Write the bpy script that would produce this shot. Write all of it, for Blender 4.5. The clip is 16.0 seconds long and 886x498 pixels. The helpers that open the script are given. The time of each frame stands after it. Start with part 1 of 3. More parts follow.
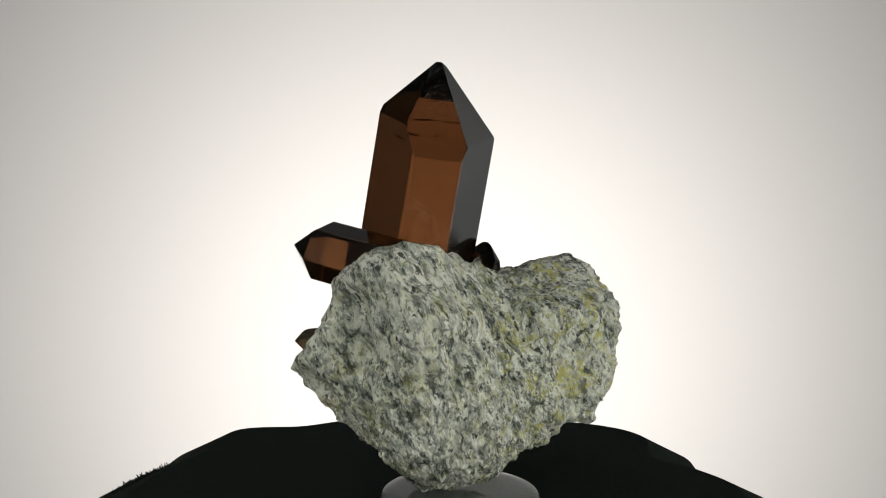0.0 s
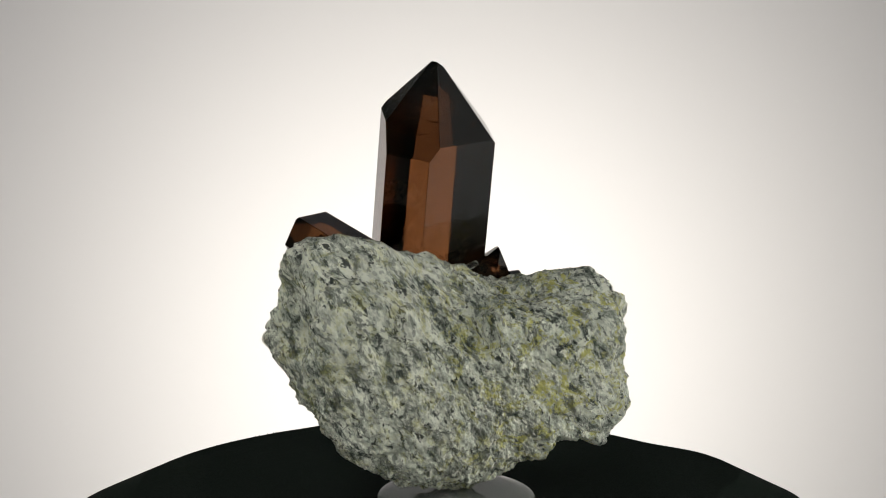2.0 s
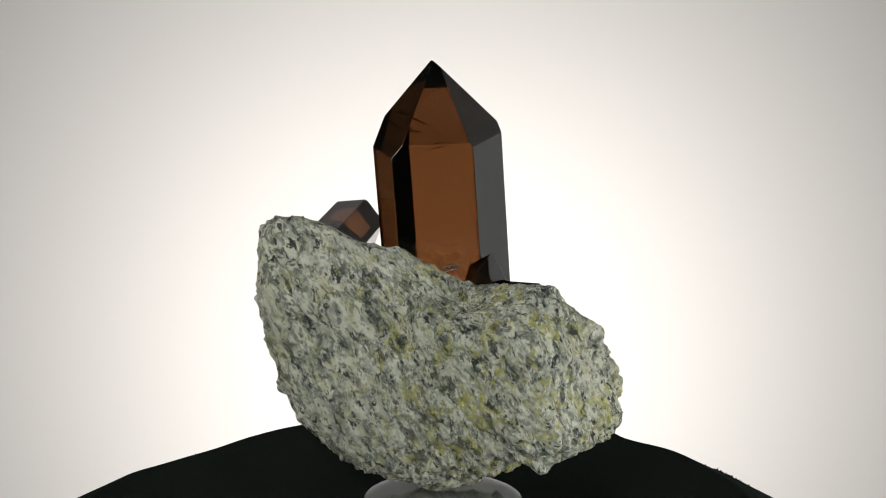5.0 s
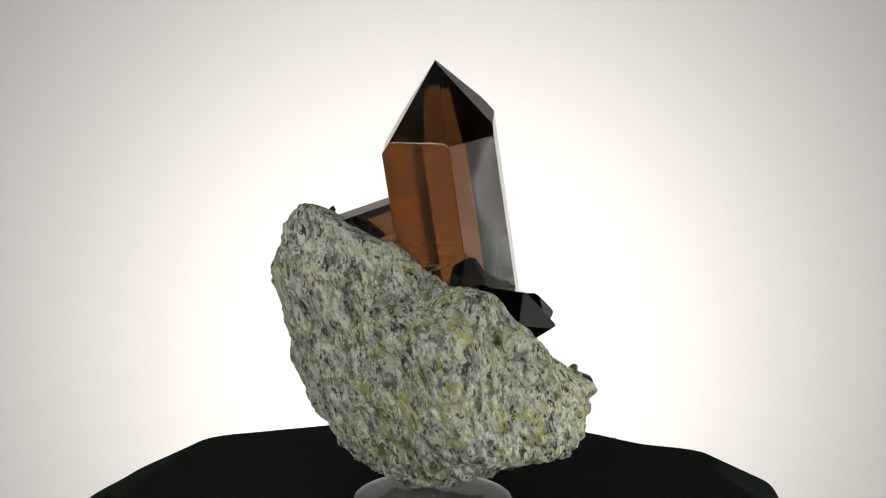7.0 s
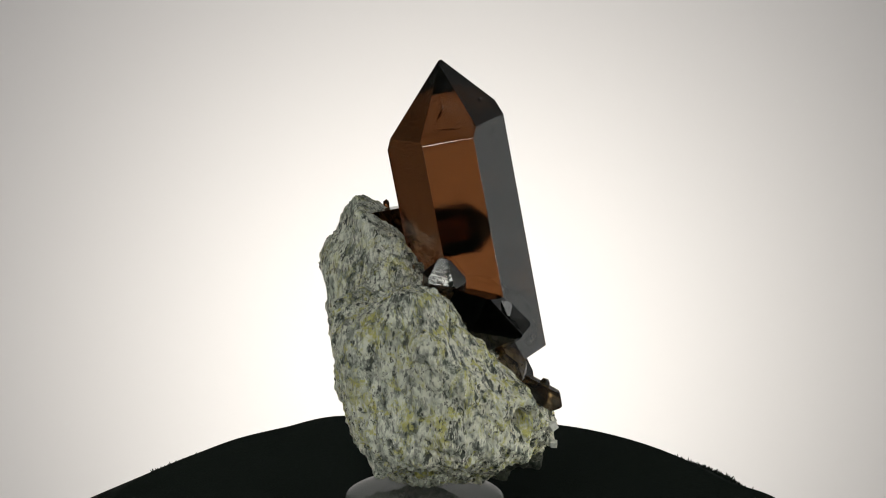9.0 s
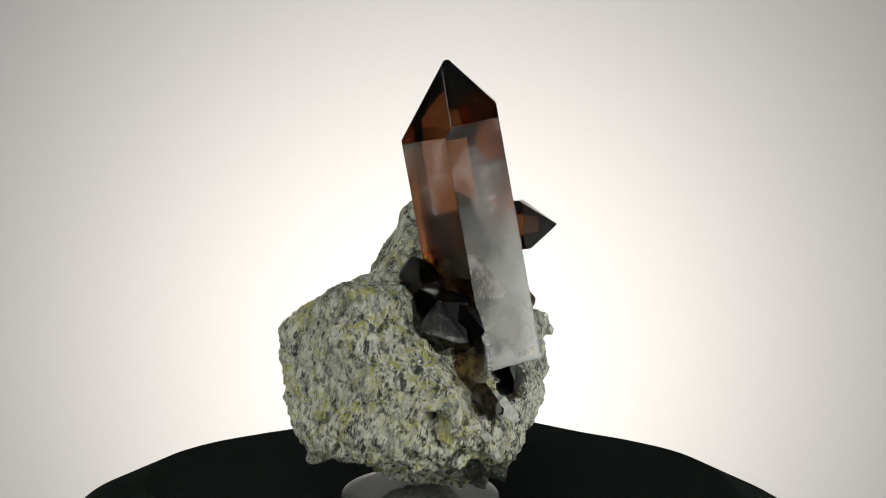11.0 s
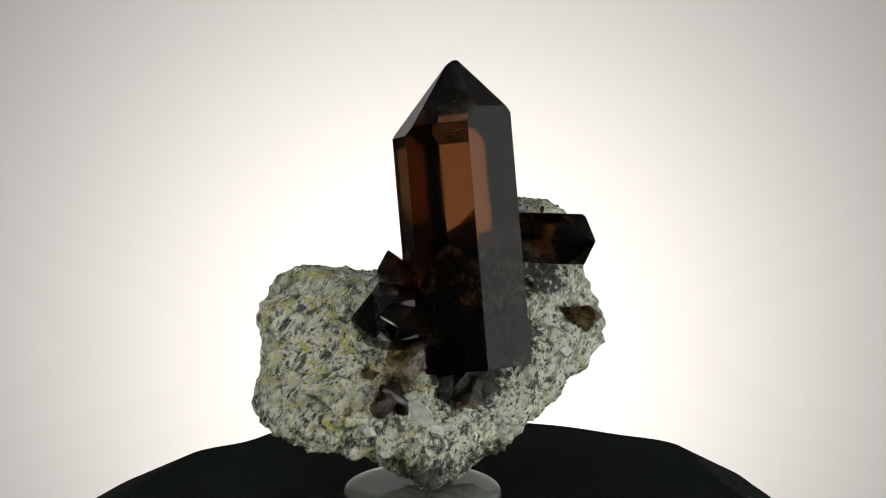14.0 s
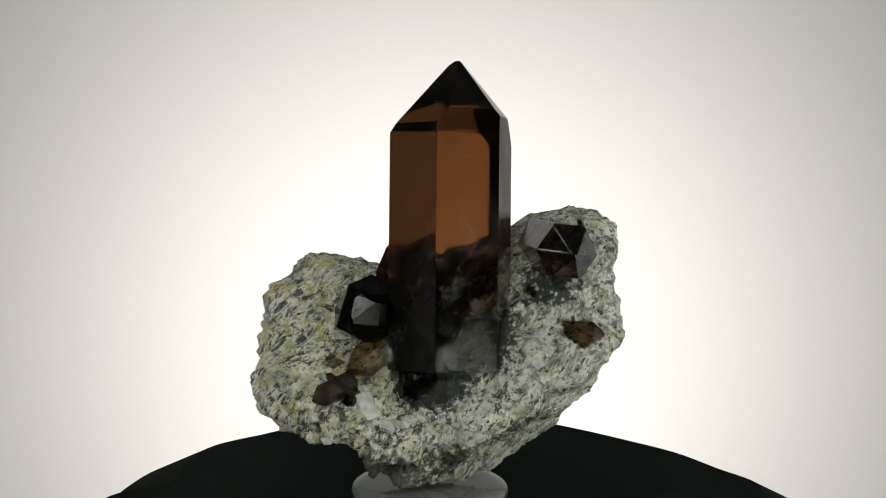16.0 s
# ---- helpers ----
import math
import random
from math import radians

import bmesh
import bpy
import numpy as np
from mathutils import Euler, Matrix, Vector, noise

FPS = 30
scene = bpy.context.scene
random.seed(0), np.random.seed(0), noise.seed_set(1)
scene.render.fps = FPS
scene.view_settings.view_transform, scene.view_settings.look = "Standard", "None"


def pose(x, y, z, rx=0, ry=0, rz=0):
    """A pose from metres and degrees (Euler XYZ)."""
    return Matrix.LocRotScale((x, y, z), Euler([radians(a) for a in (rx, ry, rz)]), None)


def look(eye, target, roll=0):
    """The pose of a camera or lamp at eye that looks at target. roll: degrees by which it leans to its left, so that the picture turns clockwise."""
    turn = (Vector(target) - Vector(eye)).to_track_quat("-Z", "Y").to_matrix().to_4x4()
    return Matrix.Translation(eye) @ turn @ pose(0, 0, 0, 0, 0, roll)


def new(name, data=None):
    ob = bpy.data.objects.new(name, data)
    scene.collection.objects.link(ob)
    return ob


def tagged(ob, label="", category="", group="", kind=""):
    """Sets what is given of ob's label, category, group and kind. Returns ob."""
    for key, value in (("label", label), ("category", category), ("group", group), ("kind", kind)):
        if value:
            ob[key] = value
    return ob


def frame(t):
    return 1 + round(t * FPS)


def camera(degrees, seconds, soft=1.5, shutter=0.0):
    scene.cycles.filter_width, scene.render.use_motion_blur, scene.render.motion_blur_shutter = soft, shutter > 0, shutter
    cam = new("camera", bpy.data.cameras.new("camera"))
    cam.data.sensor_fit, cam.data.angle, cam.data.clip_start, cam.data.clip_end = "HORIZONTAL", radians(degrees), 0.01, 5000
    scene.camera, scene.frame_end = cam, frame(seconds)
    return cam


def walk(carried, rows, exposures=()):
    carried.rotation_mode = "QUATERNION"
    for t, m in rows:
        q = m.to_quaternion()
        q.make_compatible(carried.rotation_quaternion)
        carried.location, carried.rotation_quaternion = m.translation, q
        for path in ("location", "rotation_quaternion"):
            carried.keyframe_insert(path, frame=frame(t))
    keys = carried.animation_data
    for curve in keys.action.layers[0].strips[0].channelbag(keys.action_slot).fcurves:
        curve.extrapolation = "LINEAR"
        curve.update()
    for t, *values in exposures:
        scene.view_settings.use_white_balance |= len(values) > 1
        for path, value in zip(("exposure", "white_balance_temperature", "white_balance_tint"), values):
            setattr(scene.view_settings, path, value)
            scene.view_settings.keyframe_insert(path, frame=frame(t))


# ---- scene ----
U = 0.0045            # one modelling unit in metres
TOP = -13.6           # height of the draped turntable top, in units below the point looked at
SPIN = 14.287         # degrees a second, clockwise seen from above
SECONDS = 16.0
CORE = (1.2, 0.4, -5.0)  # the middle of the rock, in units


def place(x, y, z):
    """Modelling units to metres, the top of the cloth at height 0."""
    return Vector((x * U, y * U, (z - TOP) * U))


# ---- camera ----
TILT = radians(10.74)
cam = camera(25.48, SECONDS, soft=1.0)
AIM = place(0, 0, 0)
EYE = AIM + Vector((0, -math.cos(TILT), math.sin(TILT))) * 0.45
STILL = look(EYE, AIM, 0.63)
walk(cam, [(0, STILL), (SECONDS, STILL)], exposures=[(0, -0.1), (2.5, -0.05), (4, -0.04), (6.5, 0.03), (7, 0.03), (8, -0.04), (9, -0.13), (11.5, -0.13), (12, -0.08), (12.5, -0.03), (14, -0.02), (SECONDS, -0.03)])

# ---- light ----
world = bpy.data.worlds.new("studio_dark")
scene.world = world
world.use_nodes = True
world.node_tree.nodes["Background"].inputs["Color"].default_value = (0.9, 1.0, 0.92, 1)
world.node_tree.nodes["Background"].inputs["Strength"].default_value = 0.0


def area_lamp(name, eye, target, size, watts, colour, shape="SQUARE", size_y=None):
    data = bpy.data.lights.new(name, "AREA")
    data.shape, data.size, data.energy, data.color = shape, size, watts, colour
    if size_y:
        data.size_y = size_y
    ob = new(name, data)
    ob.matrix_world = look(eye, target)
    return ob


SHEET_Y = 1.05
GLOW = Vector((0.0, SHEET_Y, -0.225))
area_lamp("backdrop_lamp", GLOW + Vector((0, 0.43, 0)), GLOW, 0.22, 5.0, (1.0, 0.94, 0.86), "DISK")
# an added fill: a wide, cool, unseen lamp far behind lights the whole sheet evenly
area_lamp("backdrop_fill", GLOW + Vector((-0.15, 1.15, 0.2)), GLOW, 1.2, 2.0, (0.81, 0.765, 1.0), "DISK")
# two lamps outside the light tent, each shining through one of its sides
for side, ahead, height, gap, watts, name in ((1, -0.232, -0.02, 0.024, 2.0, "strip_lamp_right"), (-1, -0.215, 0.095, 0.022, 1.9, "strip_lamp_left")):
    spot = Vector((side * 0.448, ahead, height))
    area_lamp(name, spot + Vector((side * gap, 0.0, 0.0)), spot, 0.045, watts, (1.0, 1.0, 0.91), "RECTANGLE", 0.26 if side > 0 else 0.17)
# a broad lamp further back washes the right side
area_lamp("side_lamp_right", (0.98, 0.22, 0.05), (0.47, 0.18, 0.02), 0.35, 4.4, (0.97, 1.0, 0.97), "DISK")

# small lamps: one over the lens, one to its right, one overhead
SUBJECT = place(0, 0, -2)


def around(azimuth, elevation, distance):
    """A point round the subject; azimuth 0 is towards the camera, positive to its right."""
    a, e = radians(azimuth), radians(elevation)
    return SUBJECT + Vector((math.sin(a) * math.cos(e), -math.cos(a) * math.cos(e), math.sin(e))) * distance


area_lamp("front_lamp_high", around(-12, 26, 0.5), SUBJECT, 0.15, 0.45, (0.97, 1.0, 0.93), "RECTANGLE", 0.06)
area_lamp("front_lamp_right", around(29, 1, 0.5), SUBJECT, 0.05, 0.25, (0.95, 1.0, 0.88), "RECTANGLE", 0.09)

area_lamp("top_lamp", (-0.13, -0.07, 0.70), SUBJECT, 0.20, 0.34, (1.0, 1.0, 0.97), "DISK")

# ---- materials ----
class Nodes:
    """A thin helper to wire node materials."""

    def __init__(self, name):
        self.mat = bpy.data.materials.new(name)
        self.mat.use_nodes = True
        self.tree = self.mat.node_tree
        self.bsdf = self.tree.nodes["Principled BSDF"]
        self.out = self.tree.nodes["Material Output"]

    def add(self, kind, **values):
        node = self.tree.nodes.new(kind)
        for key, value in values.items():
            node.inputs[key.replace("_", " ")].default_value = value
        return node

    def link(self, a, b):
        self.tree.links.new(a, b)

    def coords(self, scale=(1, 1, 1), turn=(0, 0, 0)):
        tc = self.tree.nodes.new("ShaderNodeTexCoord")
        mp = self.tree.nodes.new("ShaderNodeMapping")
        mp.inputs["Scale"].default_value = scale
        mp.inputs["Rotation"].default_value = [radians(a) for a in turn]
        self.link(tc.outputs["Object"], mp.inputs["Vector"])
        return mp.outputs["Vector"]

    def noise(self, vec, scale, detail=4.0, rough=0.6, distort=0.0):
        n = self.add("ShaderNodeTexNoise", Scale=scale, Detail=detail, Roughness=rough, Distortion=distort)
        self.link(vec, n.inputs["Vector"])
        return n.outputs["Fac"]

    def ramp(self, fac, stops):
        n = self.tree.nodes.new("ShaderNodeValToRGB")
        el = n.color_ramp.elements
        while len(el) < len(stops):
            el.new(0.5)
        for e, (at, c) in zip(el, stops):
            e.position, e.color = at, (*c, 1) if len(c) == 3 else c
        self.link(fac, n.inputs["Fac"])
        return n.outputs["Color"]

    def mix(self, fac, a, b):
        n = self.tree.nodes.new("ShaderNodeMix")
        n.data_type = "RGBA"
        for socket, value in ((n.inputs[0], fac), (n.inputs[6], a), (n.inputs[7], b)):
            if isinstance(value, (int, float, tuple)):
                socket.default_value = (*value, 1) if isinstance(value, tuple) and len(value) == 3 else value
            else:
                self.link(value, socket)
        return n.outputs[2]

    def math(self, op, a, b=0.0):
        n = self.tree.nodes.new("ShaderNodeMath")
        n.operation = op
        for socket, value in zip(n.inputs, (a, b)):
            if isinstance(value, (int, float)):
                socket.default_value = value
            else:
                self.link(value, socket)
        return n.outputs[0]

    def bump(self, height, strength, distance, after=None):
        n = self.add("ShaderNodeBump", Strength=strength, Distance=distance)
        self.link(height, n.inputs["Height"])
        if after is not None:
            self.link(after, n.inputs["Normal"])
        return n.outputs["Normal"]


GREY = lambda v: (v, v, v)
# the rock's layering: lines of stretched grains, and the normal of the layers
LINEATION = Vector((0.37, 0.34, -0.865)).normalized()
NORMAL = Vector((-0.78, 0.62, -0.085)).normalized()
NORMAL = (NORMAL - LINEATION * NORMAL.dot(LINEATION)).normalized()
# the side that carries the crystals
FACING = Vector((-0.42, 0.907, 0.0))


def rock_material():
    m = Nodes("foliated_gneiss")
    tc = m.tree.nodes.new("ShaderNodeTexCoord").outputs["Object"]

    def along(axis, scale, offset=0.0):
        n = m.tree.nodes.new("ShaderNodeVectorMath")
        n.operation = "DOT_PRODUCT"
        m.link(tc, n.inputs[0])
        n.inputs[1].default_value = axis * scale
        return m.math("ADD", n.outputs["Value"], offset)

    comb = m.tree.nodes.new("ShaderNodeCombineXYZ")
    for k, (axis, scale) in enumerate(((LINEATION, 0.45), (NORMAL.cross(LINEATION), 0.9), (NORMAL, 1.15))):
        m.link(along(axis, scale), comb.inputs[k])
    lay = comb.outputs[0]
    # the face that carries the crystals is coarser and paler than the sheared back
    core = place(*CORE)
    face = m.ramp(m.math("ADD", along(FACING, 1 / (10 * U), -FACING.dot(core) / (10 * U) + 0.5), m.math("MULTIPLY", m.noise(tc, 160, 3), 0.25)),
                  [(0.70, GREY(0.0)), (0.84, GREY(1.0))])
    grain = m.noise(lay, 380, 11, 0.76, 0.35)
    back = m.ramp(grain, [(0.39, (0.020, 0.028, 0.023)), (0.435, (0.14, 0.16, 0.13)), (0.48, (0.46, 0.48, 0.42)), (0.54, (0.90, 0.90, 0.80))])
    patch = m.noise(tc, 400, 9, 0.70, 0.3)
    front = m.ramp(patch, [(0.395, (0.016, 0.023, 0.019)), (0.43, (0.15, 0.17, 0.14)), (0.465, (0.60, 0.59, 0.50)), (0.52, (0.88, 0.85, 0.73))])
    base = m.mix(face, back, front)
    # paler quartz-rich bands
    band = m.ramp(m.noise(lay, 120, 6, 0.68, 0.4), [(0.44, GREY(0.0)), (0.60, GREY(1.0))])
    base = m.mix(band, base, m.mix(0.66, base, (0.86, 0.86, 0.76)))
    # single grains
    vor = m.tree.nodes.new("ShaderNodeTexVoronoi")
    vor.inputs["Scale"].default_value = 1700
    m.link(lay, vor.inputs["Vector"])
    sep = m.tree.nodes.new("ShaderNodeSeparateColor")
    m.link(vor.outputs["Color"], sep.inputs[0])
    base = m.mix(m.ramp(sep.outputs[0], [(0.60, GREY(0.0)), (0.90, GREY(0.40))]), base, (0.82, 0.82, 0.74))
    base = m.mix(m.ramp(sep.outputs[1], [(0.74, GREY(0.0)), (0.90, GREY(0.55))]), base, (0.035, 0.045, 0.040))
    # black flecks of amphibole
    fleck = m.ramp(m.noise(lay, 640, 5, 0.64, 0.3), [(0.385, GREY(0.95)), (0.42, GREY(0.0))])
    base = m.mix(fleck, base, (0.018, 0.024, 0.021))
    # green chlorite and yellow-green epidote
    green = m.ramp(m.noise(tc, 150, 4, 0.6, 0.8), [(0.55, GREY(0.0)), (0.66, GREY(0.40))])
    base = m.mix(green, base, (0.14, 0.17, 0.13))
    stain = m.ramp(m.noise(lay, 310, 5, 0.66, 0.8), [(0.56, GREY(0.0)), (0.63, GREY(0.85))])
    broken = m.ramp(m.noise(tc, 800, 4, 0.7), [(0.42, GREY(0.15)), (0.56, GREY(1.0))])
    sideways = m.ramp(along(Vector((0.956, 0.29, 0.0)), 1 / (20 * U), 0.5), [(0.42, GREY(0.35)), (0.72, GREY(1.0))])
    base = m.mix(m.math("MULTIPLY", m.math("MULTIPLY", stain, sideways), broken), base, (0.54, 0.52, 0.21))
    # blotches of bright epidote, and streaks of dark mica between pale quartz
    blot = m.math("MULTIPLY", m.ramp(m.noise(lay, 260, 6, 0.7, 0.9), [(0.57, GREY(0.0)), (0.63, GREY(0.9))]), m.ramp(m.noise(tc, 620, 4, 0.7), [(0.40, GREY(0.0)), (0.52, GREY(0.95))]))
    base = m.mix(m.math("MULTIPLY", blot, sideways), base, (0.56, 0.54, 0.20))
    bloom = m.math("MULTIPLY", m.ramp(m.noise(tc, 170, 5, 0.72, 0.5), [(0.535, GREY(0.0)), (0.59, GREY(0.95))]), m.ramp(m.noise(tc, 900, 4, 0.7), [(0.40, GREY(0.1)), (0.54, GREY(1.0))]))
    base = m.mix(m.math("MULTIPLY", bloom, sideways), base, (0.58, 0.55, 0.17))
    streak = m.ramp(m.noise(lay, 290, 9, 0.75, 0.8), [(0.545, GREY(0.0)), (0.58, GREY(0.65))])
    base = m.mix(m.math("MULTIPLY", streak, m.ramp(face, [(0.0, GREY(1.0)), (1.0, GREY(0.2))])), base, (0.028, 0.036, 0.030))
    mica = m.math("MULTIPLY", m.ramp(m.noise(lay, 330, 8, 0.74, 0.6), [(0.55, GREY(0.0)), (0.58, GREY(0.9))]), face)
    base = m.mix(mica, base, (0.028, 0.038, 0.030))
    # dark chlorite under the crystal face, with the underside's shade painted in
    chlorite_shade = None
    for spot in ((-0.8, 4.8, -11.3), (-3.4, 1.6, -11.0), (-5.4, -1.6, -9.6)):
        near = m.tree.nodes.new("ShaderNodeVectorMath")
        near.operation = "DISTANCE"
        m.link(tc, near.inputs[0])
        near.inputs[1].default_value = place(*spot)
        chlorite_shade = near.outputs["Value"] if chlorite_shade is None else m.math("MINIMUM", chlorite_shade, near.outputs["Value"])
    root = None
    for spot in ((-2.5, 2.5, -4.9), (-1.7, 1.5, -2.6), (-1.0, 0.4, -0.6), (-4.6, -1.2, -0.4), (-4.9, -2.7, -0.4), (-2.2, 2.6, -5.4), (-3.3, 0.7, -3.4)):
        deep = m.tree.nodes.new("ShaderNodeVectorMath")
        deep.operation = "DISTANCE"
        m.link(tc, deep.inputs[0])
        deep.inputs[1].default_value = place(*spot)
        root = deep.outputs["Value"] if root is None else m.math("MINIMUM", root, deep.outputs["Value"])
    reach = m.math("ADD", m.math("MULTIPLY", chlorite_shade, 1 / (6 * U)), m.math("MULTIPLY", m.noise(tc, 420, 7, 0.72), 0.8))
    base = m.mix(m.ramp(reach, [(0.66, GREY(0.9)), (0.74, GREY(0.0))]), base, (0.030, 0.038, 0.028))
    # and along the roots of the crystals: chlorite plus painted shade behind them
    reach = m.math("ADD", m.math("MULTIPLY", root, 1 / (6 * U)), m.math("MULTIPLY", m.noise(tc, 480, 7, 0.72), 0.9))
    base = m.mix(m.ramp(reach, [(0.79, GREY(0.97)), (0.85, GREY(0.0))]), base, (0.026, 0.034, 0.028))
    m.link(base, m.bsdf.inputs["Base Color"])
    m.link(m.ramp(patch, [(0.35, GREY(0.42)), (0.6, GREY(0.75))]), m.bsdf.inputs["Roughness"])
    fine = m.bump(m.noise(tc, 1500, 5, 0.7), 0.5, 0.0005)
    mid = m.bump(m.noise(lay, 480, 6, 0.7, 0.5), 0.7, 0.0012, fine)
    m.link(mid, m.bsdf.inputs["Normal"])
    return m.mat


def quartz_material(name, tint, striae=0.25, rough=0.0, relief=0.00012, wavy=0.00004):
    """tint: what is left of white light after it went in and out once. Light that is thrown back inside loses as much again."""
    m = Nodes(name)
    fresnel = m.add("ShaderNodeFresnel", IOR=1.545)
    gloss = m.add("ShaderNodeBsdfGlossy", Roughness=rough)
    refract = m.add("ShaderNodeBsdfRefraction", Roughness=rough, IOR=1.545)
    refract.inputs["Color"].default_value = (*[c ** 0.5 for c in tint], 1)
    inner = tuple(min(1.0, 1.3 * c ** 0.6) for c in tint)
    m.link(m.ramp(fresnel.outputs[0], [(0.93, GREY(1.0)), (0.99, inner)]), gloss.inputs["Color"])
    mix = m.tree.nodes.new("ShaderNodeMixShader")
    m.link(fresnel.outputs[0], mix.inputs["Fac"])
    m.link(refract.outputs[0], mix.inputs[1])
    m.link(gloss.outputs[0], mix.inputs[2])
    m.link(mix.outputs[0], m.out.inputs["Surface"])
    # growth lines across the prism come and go; etch pits lie thick round the tip
    lines = m.math("SUBTRACT", m.noise(m.coords((0.12, 0.12, 1)), 2400, 4, 0.65), 0.5)
    fade = m.ramp(m.noise(m.coords((1, 1, 0.8)), 120, 3, 0.6), [(0.46, GREY(0.0)), (0.60, GREY(1.0))])
    pits = m.ramp(m.noise(m.coords(), 1700, 3, 0.55), [(0.36, GREY(0.0)), (0.44, GREY(1.0))])
    xyz = m.tree.nodes.new("ShaderNodeSeparateXYZ")
    m.link(m.coords(), xyz.inputs[0])
    head = m.ramp(m.math("ADD", m.math("MULTIPLY", xyz.outputs[2], 1 / (4 * U)), 1.0), [(0.2, GREY(0.06)), (0.95, GREY(1.3))])
    height = m.math("ADD", m.math("MULTIPLY", lines, fade), m.math("MULTIPLY", pits, head))
    # growth hillocks: the faces are never quite flat
    swell = m.bump(m.noise(m.coords((1, 1, 0.6)), 230, 2, 0.5), 1.0, wavy)
    normal = m.bump(height, striae, relief, swell)
    for node in (fresnel, gloss, refract):
        m.link(normal, node.inputs["Normal"])
    m.tree.nodes.remove(m.bsdf)
    return m.mat


def crack_material():
    m = Nodes("healed_crack")
    gloss = m.add("ShaderNodeBsdfGlossy", Roughness=0.02)
    gloss.inputs["Color"].default_value = (1.0, 0.95, 0.86, 1)
    m.link(m.bump(m.noise(m.coords(), 1400, 3, 0.6), 1.0, 0.0006), gloss.inputs["Normal"])
    clear = m.tree.nodes.new("ShaderNodeBsdfTransparent")
    mix = m.add("ShaderNodeMixShader", Fac=0.6)
    m.link(clear.outputs[0], mix.inputs[1])
    m.link(gloss.outputs[0], mix.inputs[2])
    m.link(mix.outputs[0], m.out.inputs["Surface"])
    m.tree.nodes.remove(m.bsdf)
    return m.mat


def feldspar_material():
    """Milky white cleaved grains."""
    m = Nodes("white_feldspar")
    cloud = m.noise(m.coords(), 700, 4, 0.6)
    m.link(m.ramp(cloud, [(0.35, (0.56, 0.56, 0.51)), (0.65, (0.80, 0.80, 0.76))]), m.bsdf.inputs["Base Color"])
    m.bsdf.inputs["Roughness"].default_value = 0.22
    m.bsdf.inputs["Subsurface Weight"].default_value = 0.15
    m.bsdf.inputs["Subsurface Radius"].default_value = (0.002, 0.002, 0.0018)
    m.link(m.bump(m.noise(m.coords((1, 1, 0.2)), 1500, 3, 0.6), 0.3, 0.0001), m.bsdf.inputs["Normal"])
    return m.mat


def plain(name, colour, rough=0.8):
    m = Nodes(name)
    m.bsdf.inputs["Base Color"].default_value = (*colour, 1)
    m.bsdf.inputs["Roughness"].default_value = rough
    return m


def velvet_material():
    m = plain("black_velvet", (0.006, 0.0065, 0.006), 0.95)
    m.bsdf.inputs["Specular IOR Level"].default_value = 0.05
    pile = m.noise(m.coords(), 2500, 3, 0.6)
    m.link(m.ramp(pile, [(0.3, (0.008, 0.012, 0.0095)), (0.75, (0.017, 0.024, 0.019))]), m.bsdf.inputs["Base Color"])
    m.link(m.bump(pile, 0.5, 0.0006), m.bsdf.inputs["Normal"])
    return m.mat


def sheet_material():
    m = Nodes("diffusion_sheet")
    trans = m.tree.nodes.new("ShaderNodeBsdfTranslucent")
    trans.inputs["Color"].default_value = (0.78, 0.78, 0.78, 1)
    diff = m.tree.nodes.new("ShaderNodeBsdfDiffuse")
    diff.inputs["Color"].default_value = (0.55, 0.55, 0.55, 1)
    mix = m.tree.nodes.new("ShaderNodeMixShader")
    mix.inputs["Fac"].default_value = 0.35
    m.link(trans.outputs[0], mix.inputs[1])
    m.link(diff.outputs[0], mix.inputs[2])
    m.link(mix.outputs[0], m.out.inputs["Surface"])
    return m.mat


def dish_material():
    m = Nodes("milky_acrylic")
    m.bsdf.inputs["Base Color"].default_value = (0.50, 0.53, 0.50, 1)
    m.bsdf.inputs["Transmission Weight"].default_value = 0.6
    m.bsdf.inputs["IOR"].default_value = 1.49
    m.bsdf.inputs["Roughness"].default_value = 0.06
    return m.mat


ROCK = rock_material()
SMOKY = quartz_material("smoky_quartz", (0.115, 0.042, 0.014), 0.45, wavy=0.000012)
SMOKY_SIDE = quartz_material("smoky_quartz_side", (0.10, 0.039, 0.014), 0.25)
CRACK = crack_material()
SMOKY_SMALL = quartz_material("smoky_quartz_small", (0.17, 0.066, 0.023), 0.15, 0.01)
SMOKY_DARK = quartz_material("smoky_quartz_dark", (0.022, 0.013, 0.009), 0.2, 0.03, 0.00006)
BROWN = quartz_material("brown_quartz", (0.36, 0.23, 0.10), 0.5, 0.25)
CLEAR = quartz_material("clear_quartz", (0.80, 0.80, 0.74), 0.2, 0.05)
FELDSPAR = feldspar_material()
VELVET = velvet_material()
SHEET = sheet_material()
DISH = dish_material()
ROOM = plain("dark_studio_paint", (0.30, 0.34, 0.30), 0.9).mat
BLACK = plain("black_board", (0.012, 0.012, 0.012), 0.7).mat


# ---- mesh helpers ----
def finish(name, bm, material, smooth=False):
    bm.normal_update()
    mesh = bpy.data.meshes.new(name)
    bm.to_mesh(mesh)
    bm.free()
    mesh.materials.append(material)
    for poly in mesh.polygons:
        poly.use_smooth = smooth
    return new(name, mesh)


def part(name, bm, material, parent, label="", smooth=False):
    """Links a bmesh as one mesh object under a thing or under a part."""
    ob = finish(name, bm, material, smooth)
    ob.parent = parent
    return tagged(ob, label) if label else ob


